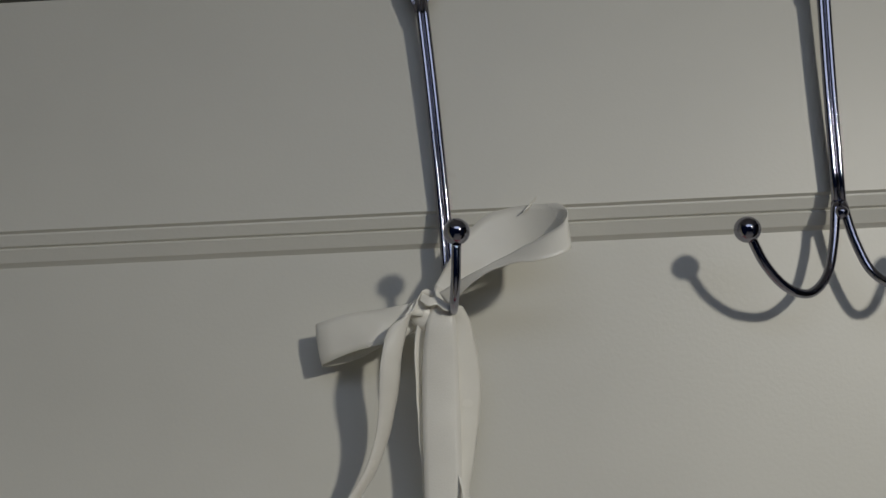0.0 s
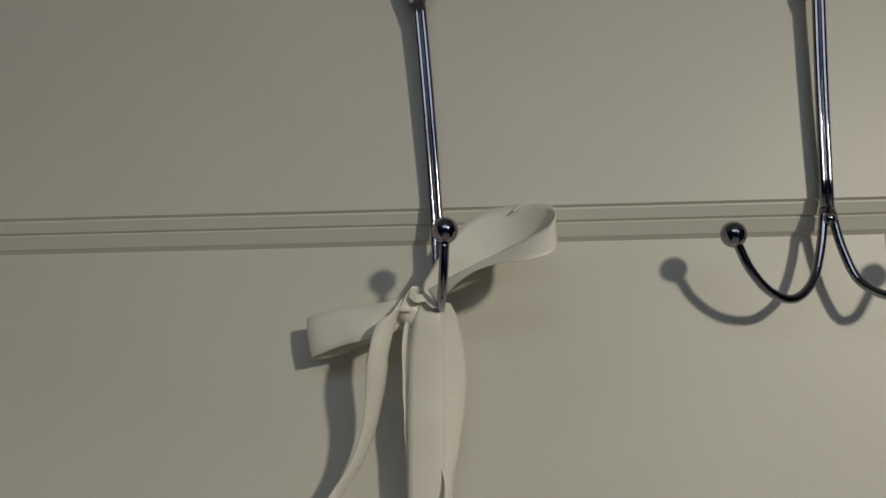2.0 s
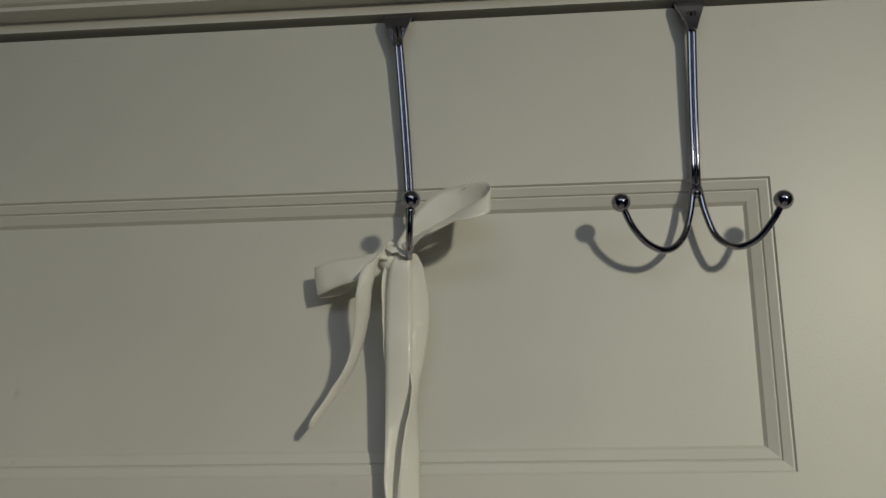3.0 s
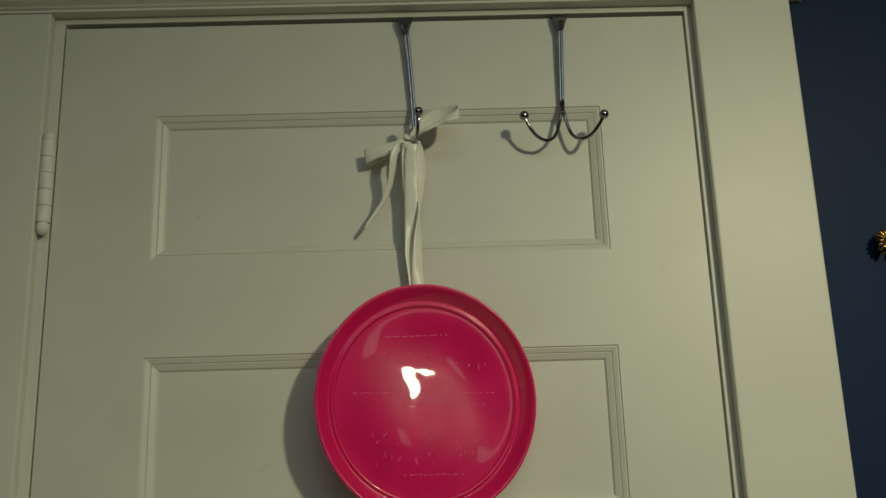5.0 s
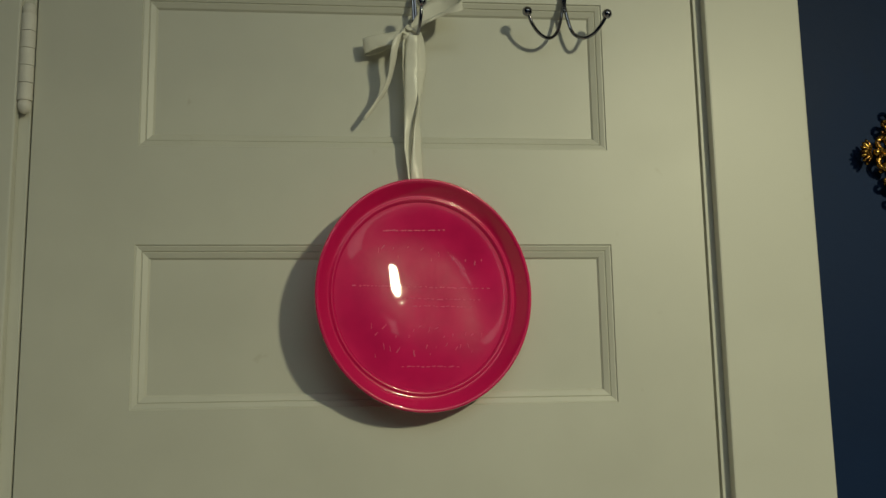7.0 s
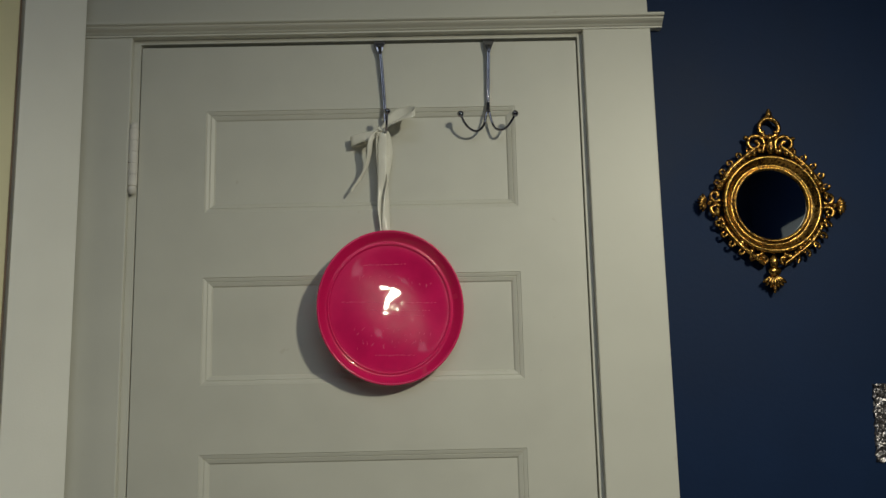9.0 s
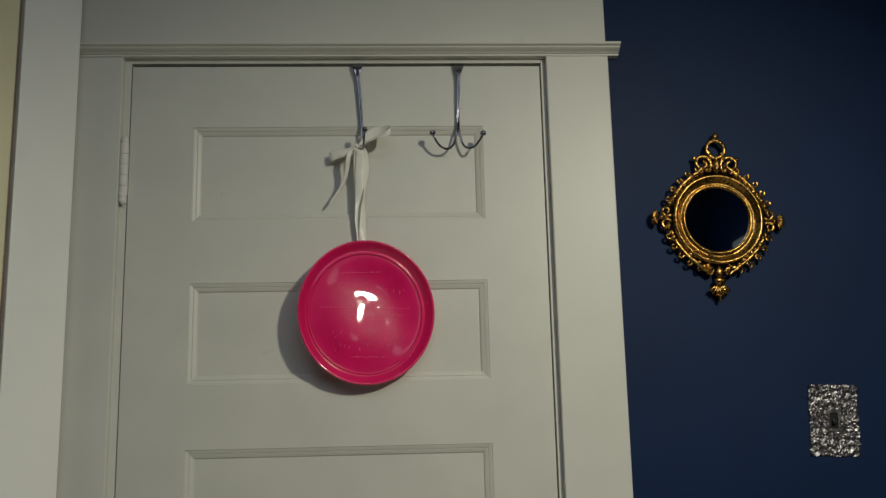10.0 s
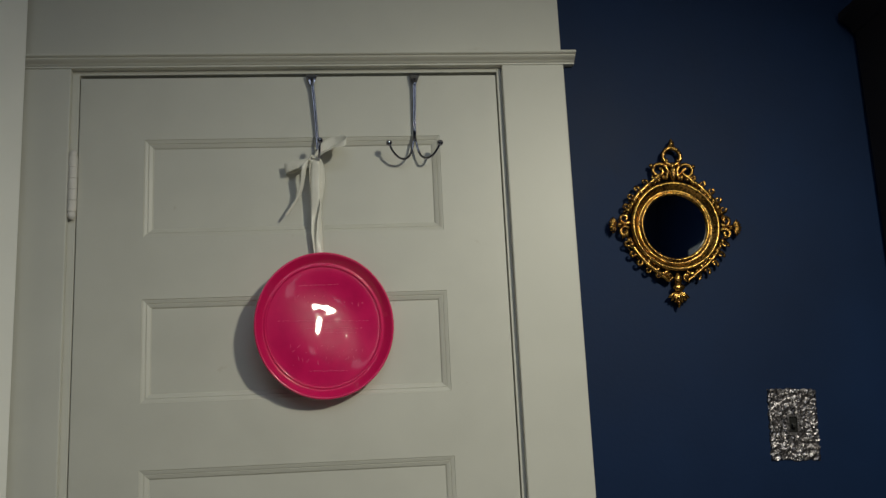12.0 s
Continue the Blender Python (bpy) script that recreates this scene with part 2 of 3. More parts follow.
def door_part(name, bm, mat=door_paint, label="", smooth=False):
    bmesh.ops.transform(bm, matrix=up, verts=bm.verts[:])
    return part(name, bm, mat, door, label, smooth)


door_part("stile", block(DL, PL, 0, THICK, 0.008, DT))
door_part("stile", block(PR, DR, 0, THICK, 0.008, DT))
tops = [DT] + [b for _, b in PANELS]
bots = [t for t, _ in PANELS] + [0.008]
for z1, z0 in zip(tops, bots):
    door_part("rail", block(PL, PR, 0, THICK, z0, z1))
STEPS = [(0, 0.0002), (0.0010, 0.0018), (0.0019, 0.0017), (0.0066, 0.0036), (0.0073, 0.0052), (0.0083, 0.0045), (0.0140, 0.0070), (0.0150, 0.0084), (0.0162, 0.0098), (0.0163, 0.014)]
for z1, z0 in PANELS:
    door_part("panel", block(PL + 0.006, PR - 0.006, 0.0096, 0.026, z0 + 0.006, z1 - 0.006))
    door_part("panel_moulding", nested(PL, PR, z0, z1, STEPS))


def hinge(z0, z1):
    ob = thing("door_hinge", (-0.3962, -0.0095, z0), "white-painted steel butt hinge with ball tips", "hinge", "hinges of the door", "structure")
    r, h = 0.0082, z1 - z0
    for k in range(5):
        a, b = h * k / 5 + 0.00025, h * (k + 1) / 5 - 0.00025
        bm = bmesh.new()
        bmesh.ops.create_cone(bm, cap_ends=True, segments=32, radius1=r, radius2=r, depth=b - a, matrix=Matrix.Translation((0, 0, (a + b) / 2)))
        bmesh.ops.bevel(bm, geom=[e for e in bm.edges if abs(e.verts[0].co.z - e.verts[1].co.z) < 1e-6], offset=0.0003, segments=2, affect="EDGES")
        part("knuckle", bm, hinge_paint, ob)
    part("pin", tube([(0, 0, 0.001), (0, 0, h - 0.001)], r * 0.8, 2, 12), bare_wood, ob)
    for z, s in ((-0.005, -1), (h + 0.005, 1)):
        part("ball_tip", ball((0, 0, z), r * 0.92, squash=(1, 1, 1.25)), hinge_paint, ob, smooth=True)
    part("leaf", block(-0.012, 0.001, 0.0065, 0.0095, 0.002, h - 0.002), hinge_paint, ob)
    return ob


hinge(1.7765, 1.8775)
hinge(0.98, 1.09)
hinge(0.20, 0.31)

# frame round the door
frame_1 = thing("door_frame", (0, 0, 0), "white painted door casing with a moulded cap", "door frame", kind="structure")
for x0, x1 in ((-0.4098, DL - 0.0022), (DR + 0.0030, 0.3998)):
    part("jamb", block(x0, x1, -0.0005, 0.118, 0, DT + 0.016, 0.0012), trim_paint, frame_1)
part("head_jamb", block(DL - 0.0028, DR + 0.0028, -0.0005, 0.118, DT + 0.0065, DT + 0.018), trim_paint, frame_1)
part("stop", block(DR - 0.002, DR + 0.0033, THICK + 0.002, THICK + 0.014, 0, DT), trim_paint, frame_1)
FACE, CT = -0.016, 2.0445
part("casing", block(0.3900, 0.5095, FACE, WALL, 0, CT, 0.0022), trim_paint, frame_1)
part("casing", block(-0.520, -0.4035, FACE + 0.001, WALL, 0, CT, 0.0022), trim_paint, frame_1)
CAP = [(y + FACE, z + CT) for y, z in ((0.018, 0.0), (-0.001, 0.0), (-0.001, 0.003), (-0.004, 0.0040), (-0.006, 0.0060), (-0.013, 0.0090), (-0.0165, 0.0115), (-0.017, 0.0135), (-0.022, 0.0145), (-0.0235, 0.0162), (-0.023, 0.0195), (-0.020, 0.0205), (0.018, 0.0205))]
part("cap_moulding", extruded(CAP, -0.532, 0.5300, "x"), trim_paint, frame_1)
part("frieze_board", block(-0.520, 0.5080, FACE + 0.008, WALL, CT + 0.0208, CEIL), trim_paint, frame_1)

# ---- the splayed corner and the next door ----
corner = thing("door_frame_side", (-0.474, -0.045, 0), "white gloss painted splayed corner casing", "door frame", kind="structure")
corner.rotation_euler = (0, 0, radians(45))
part("casing", block(-0.104, 0.0, 0.0, 0.020, 0, CEIL - 0.002, 0.0016), white_gloss, corner)
part("jamb", block(-0.128, -0.1045, 0.014, 0.030, 0, CEIL - 0.002), bare_wood, corner)
door_side = thing("door_2", (-0.507, -0.078, 0), "cream-yellow painted panelled door beside the corner", "door", kind="structure")
door_side.rotation_euler = (0, 0, radians(45))
part("stile", block(-0.150, -0.0635, 0.006, 0.030, 0.008, CEIL - 0.01, 0.002), cream_paint, door_side)
part("bead", block(-0.104, -0.097, 0.0015, 0.006, 0.1, CEIL - 0.1, 0.0015), cream_paint, door_side)
part("panel", block(-0.60, -0.150, 0.012, 0.028, 0.008, CEIL - 0.01), cream_paint, door_side)

# ---- the wardrobe in the corner ----
wardrobe = thing("wardrobe", (1.106, WALL - 0.01, 0), "very dark wooden wardrobe with a projecting cornice", "wardrobe")
part("carcass", block(0.0, 0.60, -0.48, 0.0, 0.08, 2.12, 0.003), dark_wood, wardrobe)
part("plinth", block(-0.008, 0.605, -0.485, 0.0, 0, 0.08, 0.003), dark_wood, wardrobe)
CORN = [(0.0, 2.105), (-0.005, 2.108), (-0.008, 2.118), (-0.022, 2.128), (-0.030, 2.134), (-0.030, 2.148), (0.6, 2.148), (0.6, 2.105)]
bm = bmesh.new()
ends = [[bm.verts.new((x, y, z)) for x, z in CORN] for y in (-0.505, 0.0)]
for k in range(len(CORN)):
    j = (k + 1) % len(CORN)
    bm.faces.new((ends[0][k], ends[0][j], ends[1][j], ends[1][k]))
bm.faces.new(ends[0])
bm.faces.new(ends[1][::-1])
part("cornice", bm, dark_wood, wardrobe)
for x0, x1 in ((0.02, 0.295), (0.305, 0.58)):
    d = part("door", block(x0, x1, -0.500, -0.4805, 0.12, 2.06, 0.003), dark_wood, wardrobe)
    part("knob", ball((x1 - 0.02 if x0 < 0.1 else x0 + 0.02, -0.512, 1.05), 0.013), dark_wood, d, smooth=True)

# ---- the window behind the camera ----
window = thing("window_1", (0, BACK, 0), "small white painted window with dusk outside", "window", kind="structure")
bm = nested(WX0 - 0.05, WX1 + 0.05, WZ0 - 0.05, WZ1 + 0.05, [(0, 0.0), (0.001, 0.02), (0.048, 0.02), (0.05, 0.0), (0.0501, -0.11)])
part("window_frame", bm, trim_paint, window)
part("sash_bar", block(WX0, WX1, -0.09, -0.06, 1.985, 2.015), trim_paint, window)
part("sash_bar", block(1.29, 1.31, -0.09, -0.06, WZ0, WZ1), trim_paint, window)
small = thing("window_2", (0, BACK, 0), "small white window with dusk light outside", "window", kind="structure")
part("window_frame", nested(VX0 - 0.03, VX1 + 0.03, VZ0 - 0.03, VZ1 + 0.03, [(0, 0.0), (0.001, 0.015), (0.028, 0.015), (0.03, 0.0), (0.0301, -0.11)]), trim_paint, small)
part("sash_bar", block(VX0, VX1, -0.06, -0.04, 1.72, 1.745), trim_paint, small)
dusk = bpy.data.materials.new("dusk_sky")
dusk.use_nodes = True
dn = dusk.node_tree.nodes["Principled BSDF"]
dn.inputs["Base Color"].default_value = (0.1, 0.1, 0.12, 1)
dn.inputs["Emission Color"].default_value, dn.inputs["Emission Strength"].default_value = (0.42, 0.47, 0.62, 1), 0.25
tagged(part("backdrop", block(0.6, 2.4, -4.02, -4.0, 0.9, 2.6), dusk), "pale blue dusk sky outside the window", "sky", kind="structure")
# the white-framed doorway in the wall opposite the corner
east = thing("door_frame_east", (RIGHT, 0, 0), "white painted door casing on the blue wall", "door frame", kind="structure")
part("casing", block(-0.022, -0.0005, -2.02, -1.965, 0, 2.14, 0.002), trim_paint, east)
part("casing", block(-0.022, -0.0005, -2.715, -2.66, 0, 2.14, 0.002), trim_paint, east)
part("head_casing", block(-0.0225, -0.0005, -2.73, -1.95, 2.1402, 2.21, 0.002), trim_paint, east)
door_east = thing("door_3", (RIGHT, 0, 0), "dark wooden door shut in the side wall", "door", kind="structure")
part("leaf", block(-0.010, -0.0005, -2.655, -2.025, 0.01, 2.135), dark_wood, door_east)

# ---- over-the-door hooks ----
def hook_top(ob, dx=0.0, lean=0.0):
    """The strap that folds over the door's top edge, and the pair of rods."""
    bm = bmesh.new()
    rows = [(0.0098, 0.036, 1.955), (0.0098, 0.0362, DT + 0.0018), (0.0098, -0.0040, DT + 0.0018), (0.0098, -0.0095 + lean, DT + 0.0006), (0.0096, -0.0110 + lean, DT - 0.0030), (0.0066, -0.0128, DT - 0.0110), (0.0038, -0.0140 - lean, DT - 0.0190), (0.0028, -0.0142 - lean, DT - 0.0230)]
    prev = None
    for w, y, z in rows:
        d = 0.0010
        ring = [bm.verts.new(p) for p in ((dx - w, y, z), (dx + w, y, z), (dx + w, y + d, z - d * 0.4), (dx - w, y + d, z - d * 0.4))]
        if prev:
            for k in range(4):
                bm.faces.new((prev[k], prev[(k + 1) % 4], ring[(k + 1) % 4], ring[k]))
        else:
            bm.faces.new(ring)
        prev = ring
    bm.faces.new(prev[::-1])
    part("strap", bm, chrome, ob, "bright chrome strap bent over the door edge")


right_hook = thing("over_door_hook", (0.2188, 0, 0), "chrome over-the-door hook with two ball-ended prongs", "door hook", "over-the-door hooks")
hook_top(right_hook, 0.0042, 0.0012)
for s, reach, out, up in ((-1, 0.0490, 0.0285, 1.8885), (1, 0.0445, 0.0350, 1.8850)):
    part("rod", tube([(s * 0.0015 + 0.0042, -0.0124, DT - 0.010), (s * 0.0015 + 0.0018, -0.0096, 1.962), (s * 0.0015, -0.0066, 1.903)], 0.0017, 4, 12), chrome, right_hook, smooth=True)
    bend = [(0.0015, 0.0066, 1.904), (0.10 * reach, 0.0075, 1.886), (0.22 * reach, 0.0100, 1.8700), (0.43 * reach, 0.52 * out, 1.8615), (0.67 * reach, 0.72 * out, 1.8640), (0.86 * reach, 0.88 * out, 1.8735), (0.975 * reach, 0.97 * out, up - 0.003)]
    p = part("prong", tube([(s * x, -y, z) for x, y, z in bend], 0.0021, 6, 12), chrome, right_hook, smooth=True)
    part("ball_end", ball((s * reach, -out, up), 0.0058, seg=28), chrome, p, smooth=True)
part("weld", ball((0, -0.0078, 1.899), 0.0033), chrome, right_hook, smooth=True)

left_hook = thing("over_door_hook", (0.0311, 0, 0), "chrome over-the-door hook holding a ribbon bow", "door hook", "over-the-door hooks")
hook_top(left_hook, 0.0, -0.0012)
for s in (-1, 1):
    part("rod", tube([(s * 0.0015, -0.0124, DT - 0.010), (s * 0.0015 + 0.0042, -0.0096, 1.962), (s * 0.0015 + 0.0074, -0.0068, 1.905), (s * 0.0015 + 0.0086, -0.0070, 1.875)], 0.0017, 4, 12), chrome, left_hook, smooth=True)
p = part("prong", tube([(0.0086, -0.0070, 1.880), (0.0089, -0.0105, 1.8670), (0.0096, -0.0200, 1.8600), (0.0107, -0.0330, 1.8610), (0.0121, -0.0425, 1.8700), (0.0131, -0.0452, 1.8850)], 0.0021, 6, 12), chrome, left_hook, smooth=True)
part("ball_end", ball((0.0134, -0.0458, 1.8896), 0.0057, seg=28), chrome, p, smooth=True)

# ---- ribbon and bow ----
bow = thing("ribbon_bow", (0, 0, 0), "ivory satin ribbon tied in a bow round a hook", "ribbon")
V = Vector
part("knot", ball((0.0290, -0.0215, 1.8585), 0.0062, squash=(1.45, 0.75, 1.05), seg=18, turn=Euler((0.2, 0.55, 0.3))), satin, bow, smooth=True)
part("loop", ribbon([
    (V((0.0290, -0.0200, 1.8600)), V((0.002, -0.001, 0.0050))),
    (V((0.0190, -0.0200, 1.8560)), V((0.002, -0.003, 0.0074))),
    (V((0.0080, -0.0195, 1.8545)), V((0.0005, 0.0015, 0.0082))),
    (V((-0.0050, -0.0160, 1.8530)), V((-0.001, 0.001, 0.0086))),
    (V((-0.0150, -0.0125, 1.8505)), V((-0.0012, 0.000, 0.0090))),
    (V((-0.0202, -0.0080, 1.8492)), V((-0.0013, 0.000, 0.0092))),
    (V((-0.0180, -0.0035, 1.8490)), V((-0.0012, 0.000, 0.0092))),
    (V((-0.0060, -0.0010, 1.8510)), V((-0.001, 0.001, 0.0088))),
    (V((0.0130, -0.0070, 1.8560)), V((0.000, 0.003, 0.0070))),
    (V((0.0280, -0.0160, 1.8580)), V((0.001, 0.002, 0.0050)))], cup=-0.0008), satin, bow, smooth=True)
part("loop", ribbon([
    (V((0.0350, -0.0200, 1.8680)), V((-0.002, 0.000, 0.0030))),
    (V((0.0420, -0.0190, 1.8760)), V((-0.003, 0.000, 0.0050))),
    (V((0.0505, -0.0175, 1.8845)), V((-0.004, 0.001, 0.0088))),
    (V((0.0605, -0.0165, 1.8920)), V((-0.003, 0.002, 0.0115))),
    (V((0.0720, -0.0185, 1.8955)), V((-0.001, 0.002, 0.0112))),
    (V((0.0820, -0.0240, 1.8965)), V((0.000, 0.001, 0.0092))),
    (V((0.0890, -0.0320, 1.8955)), V((0.000, 0.001, 0.0080))),
    (V((0.0922, -0.0400, 1.8905)), V((0.000, 0.002, 0.0076))),
    (V((0.0895, -0.0470, 1.8850)), V((0.000, 0.003, 0.0070))),
    (V((0.0800, -0.0480, 1.8808)), V((0.001, 0.004, 0.0060))),
    (V((0.0680, -0.0420, 1.8785)), V((0.001, 0.005, 0.0036))),
    (V((0.0540, -0.0330, 1.8745)), V((0.000, 0.004, 0.0024))),
    (V((0.0370, -0.0240, 1.8650)), V((-0.002, 0.002, 0.0030)))], n=14), satin, bow, smooth=True)
part("loop_tip", ribbon([
    (V((0.0755, -0.0215, 1.9040)), V((0.0016, 0.0004, 0.0016))),
    (V((0.0785, -0.0218, 1.9072)), V((0.0011, 0.0004, 0.0010))),
    (V((0.0805, -0.0220, 1.9096)), V((0.0002, 0.0002, 0.0003)))], n=6), satin, bow, smooth=True)
part("tail", ribbon([
    (V((0.0310, -0.0270, 1.8625)), V((0.003, 0.000, 0.0050))),
    (V((0.0245, -0.0305, 1.8625)), V((0.0040, 0.001, 0.0055))),
    (V((0.0180, -0.0310, 1.8540)), V((0.0044, 0.002, 0.0025))),
    (V((0.0140, -0.0290, 1.8400)), V((0.0041, 0.004, 0.0006))),
    (V((0.0128, -0.0260, 1.8300)), V((0.0038, 0.005, 0.0000))),
    (V((0.0098, -0.0190, 1.8148)), V((0.0024, 0.006, 0.0000))),
    (V((0.0040, -0.0140, 1.7970)), V((0.0018, 0.006, 0.0006))),
    (V((-0.0060, -0.0120, 1.7810)), V((0.0026, 0.005, 0.0018))),
    (V((-0.0165, -0.0120, 1.7665)), V((0.0030, 0.004, 0.0024))),
    (V((-0.0215, -0.0120, 1.7600)), V((0.0008, 0.001, 0.0006)))], cup=0.0022), satin, bow, smooth=True)
part("strand", ribbon([
    (V((0.0365, -0.0255, 1.8620)), V((0.0050, 0.000, 0.001))),
    (V((0.0355, -0.0250, 1.8520)), V((0.0066, 0.000, 0.000))),
    (V((0.0345, -0.0215, 1.8345)), V((0.0078, 0.0000, 0.000))),
    (V((0.0340, -0.0185, 1.8080)), V((0.0082, 0.000, 0.000))),
    (V((0.0333, -0.0165, 1.7820)), V((0.0078, 0.000, 0.000))),
    (V((0.0312, -0.0120, 1.7560)), V((0.0060, 0.003, 0.000))),
    (V((0.0290, -0.0120, 1.7250)), V((0.0042, 0.004, 0.000))),
    (V((0.0315, -0.0120, 1.7000)), V((0.0036, 0.004, 0.000))),
    (V((0.0330, -0.0120, 1.6760)), V((0.0034, 0.004, 0.000)))], cup=0.0010), satin, bow, smooth=True)
part("strand", ribbon([
    (V((0.0420, -0.0245, 1.8620)), V((0.0030, 0.0030, 0.0000))),
    (V((0.0436, -0.0200, 1.8530)), V((0.0052, 0.0028, 0.0000))),
    (V((0.0450, -0.0150, 1.8345)), V((0.0066, 0.0032, 0.0000))),
    (V((0.0444, -0.0115, 1.8150)), V((0.0062, 0.0036, 0.0000))),
    (V((0.0430, -0.0105, 1.7990)), V((0.0046, 0.0050, 0.0000))),
    (V((0.0425, -0.0135, 1.7780)), V((0.0008, 0.0080, 0.0000))),
    (V((0.0408, -0.0140, 1.7580)), V((0.0028, 0.0076, 0.0000))),
    (V((0.0402, -0.0150, 1.7390)), V((0.0048, 0.0064, 0.0000))),
    (V((0.0390, -0.0150, 1.7100)), V((0.0066, 0.0036, 0.0000))),
    (V((0.0388, -0.0140, 1.6760)), V((0.0074, 0.0000, 0.0000)))], cup=0.0014), satin, bow, smooth=True)
part("strand", ribbon([
    (V((0.0285, -0.0215, 1.8580)), V((0.0022, 0.0030, 0.0000))),
    (V((0.0258, -0.0190, 1.8480)), V((0.0018, 0.0040, 0.0000))),
    (V((0.0246, -0.0170, 1.8340)), V((0.0012, 0.0050, 0.0000))),
    (V((0.0250, -0.0120, 1.8100)), V((0.0010, 0.0050, 0.0000))),
    (V((0.0258, -0.0105, 1.7800)), V((0.0010, 0.0040, 0.0000))),
    (V((0.0272, -0.0100, 1.7450)), V((0.0010, 0.0030, 0.0000)))], cup=0.0005), satin, bow, smooth=True)
part("hitch", ribbon([
    (V((0.0365, -0.0265, 1.8605)), V((0.0062, 0.000, -0.0012))),
    (V((0.0378, -0.0240, 1.8670)), V((0.0055, 0.000, -0.0008))),
    (V((0.0395, -0.0160, 1.8760)), V((0.0038, 0.000, 0.0))),
    (V((0.0402, -0.0105, 1.8840)), V((0.0018, 0.000, 0.0)))], cup=0.0012), satin, bow, smooth=True)
part("gather", ribbon([
    (V((0.0275, -0.0285, 1.8655)), V((0.0004, 0.001, 0.0016))),
    (V((0.0310, -0.0300, 1.8630)), V((0.0004, 0.001, 0.0020))),
    (V((0.0345, -0.0290, 1.8632)), V((0.0002, 0.001, 0.0018))),
    (V((0.0380, -0.0300, 1.8605)), V((0.0006, 0.001, 0.0018))),
    (V((0.0415, -0.0290, 1.8600)), V((0.0006, 0.001, 0.0014)))], n=8), satin, bow, smooth=True)

# ---- the pink tray ----
tray = thing("pink_tray", (0.0440, -0.0165, 1.5570), "glossy hot-pink round plastic tray hung by a ribbon", "tray")
tray.rotation_euler = (0, 0, radians(10))
tray.scale = (0.978, 1, 1.030)
RIM = [(0.1010, 0.0040), (0.1080, 0.0040), (0.1110, 0.0030), (0.1130, 0.0000), (0.1218, -0.0100), (0.1246, -0.0116), (0.1260, -0.0136), (0.1254, -0.0154), (0.1238, -0.0162), (0.1220, -0.0154), (0.1208, -0.0135), (0.1118, -0.0028), (0.1100, -0.0008), (0.1082, -0.0004), (0.1070, -0.0022), (0.1055, -0.0030), (0.1040, -0.0020), (0.1022, 0.0004)]
part("rim", turned(RIM, 128), pink, tray, smooth=True)


SAG = [(math.cos(radians(a)), math.sin(radians(a))) for a in (88, 188, 312)]


def base_height(x, z):
    """The thin base leans out on one side and bulges in three shallow facets that meet near its middle."""
    r = math.hypot(x, z)
    hold = max(0.0, 1 - (r / 0.1015) ** 3) ** 2
    u, v = x + 0.012, z - 0.004
    facets = 0.00020 * math.log(sum(math.exp(0.017 * (a * u + b * v) / 0.00020) for a, b in SAG))
    h = -0.098 * u - 0.124 * v - 0.34 * u * u - facets
    h += 0.00020 * noise.noise(V((x * 46 + 2.2, 1.7, z * 46))) + 0.00002 * noise.noise(V((x * 130, 4.1, z * 130)))
    return h * hold


bm = bmesh.new()
rings = []
for i in range(61):
    r = 0.1024 * i / 60
    rings.append([bm.verts.new((r * math.cos(a), 0.0006 - base_height(r * math.cos(a), r * math.sin(a)), r * math.sin(a))) for a in (2 * math.pi * k / 120 for k in range(120))] if i else [bm.verts.new((0, 0.0006 - base_height(0, 0), 0))])
for a, b in zip(rings, rings[1:]):
    for k in range(120):
        j = (k + 1) % 120
        bm.faces.new((a[0], b[k], b[j]) if len(a) == 1 else (a[k], b[k], b[j], a[j]))
part("base", bm, pink_film, tray, "shiny uneven pink base", smooth=True)

# raised marks on the base: rows of dashes and slanting strokes
bm = bmesh.new()
rnd = random.Random(4)


def dash(x, z, length, angle, w=0.0009):
    if x * x + z * z > 0.0078:
        return
    c, s = math.cos(angle), math.sin(angle)
    y = 0.0007 - base_height(x, z)
    ring = [bm.verts.new((x + c * u - s * v, y, z + s * u + c * v)) for u, v in ((-length, -w), (length, -w), (length, w), (-length, w))]
    top = [bm.verts.new((x + c * u - s * v, y - 0.0004, z + s * u + c * v)) for u, v in ((-length * 0.8, -w * 0.3), (length * 0.8, -w * 0.3), (length * 0.8, w * 0.3), (-length * 0.8, w * 0.3))]
    for k in range(4):
        bm.faces.new((ring[k], ring[(k + 1) % 4], top[(k + 1) % 4], top[k]))
    bm.faces.new(top)


for z, x0, x1 in ((0.072, -0.045, 0.030), (0.009, -0.080, 0.085), (-0.004, -0.03, 0.07), (-0.012, -0.01, 0.06), (-0.077, -0.025, 0.055)):
    x = x0
    while x < x1:
        dash(x, z + (x * 0.05 if z > 0.05 else 0) + rnd.uniform(-0.0004, 0.0004), rnd.uniform(0.0008, 0.0026), rnd.uniform(-0.1, 0.1), rnd.uniform(0.0005, 0.0009))
        x += rnd.uniform(0.003, 0.0075)
for z, x0, x1 in ((0.045, -0.05, 0.08), (-0.038, -0.06, 0.085), (-0.058, -0.055, 0.075)):
    x = x0
    while x < x1:
        dash(x + rnd.uniform(-0.003, 0.003), z + rnd.uniform(-0.008, 0.008), rnd.uniform(0.0008, 0.004), rnd.uniform(0.5, 1.9), rnd.uniform(0.0004, 0.0009))
        x += rnd.uniform(0.005, 0.014)
tagged(part("embossing", bm, pink_marks, tray), kind="stuff")

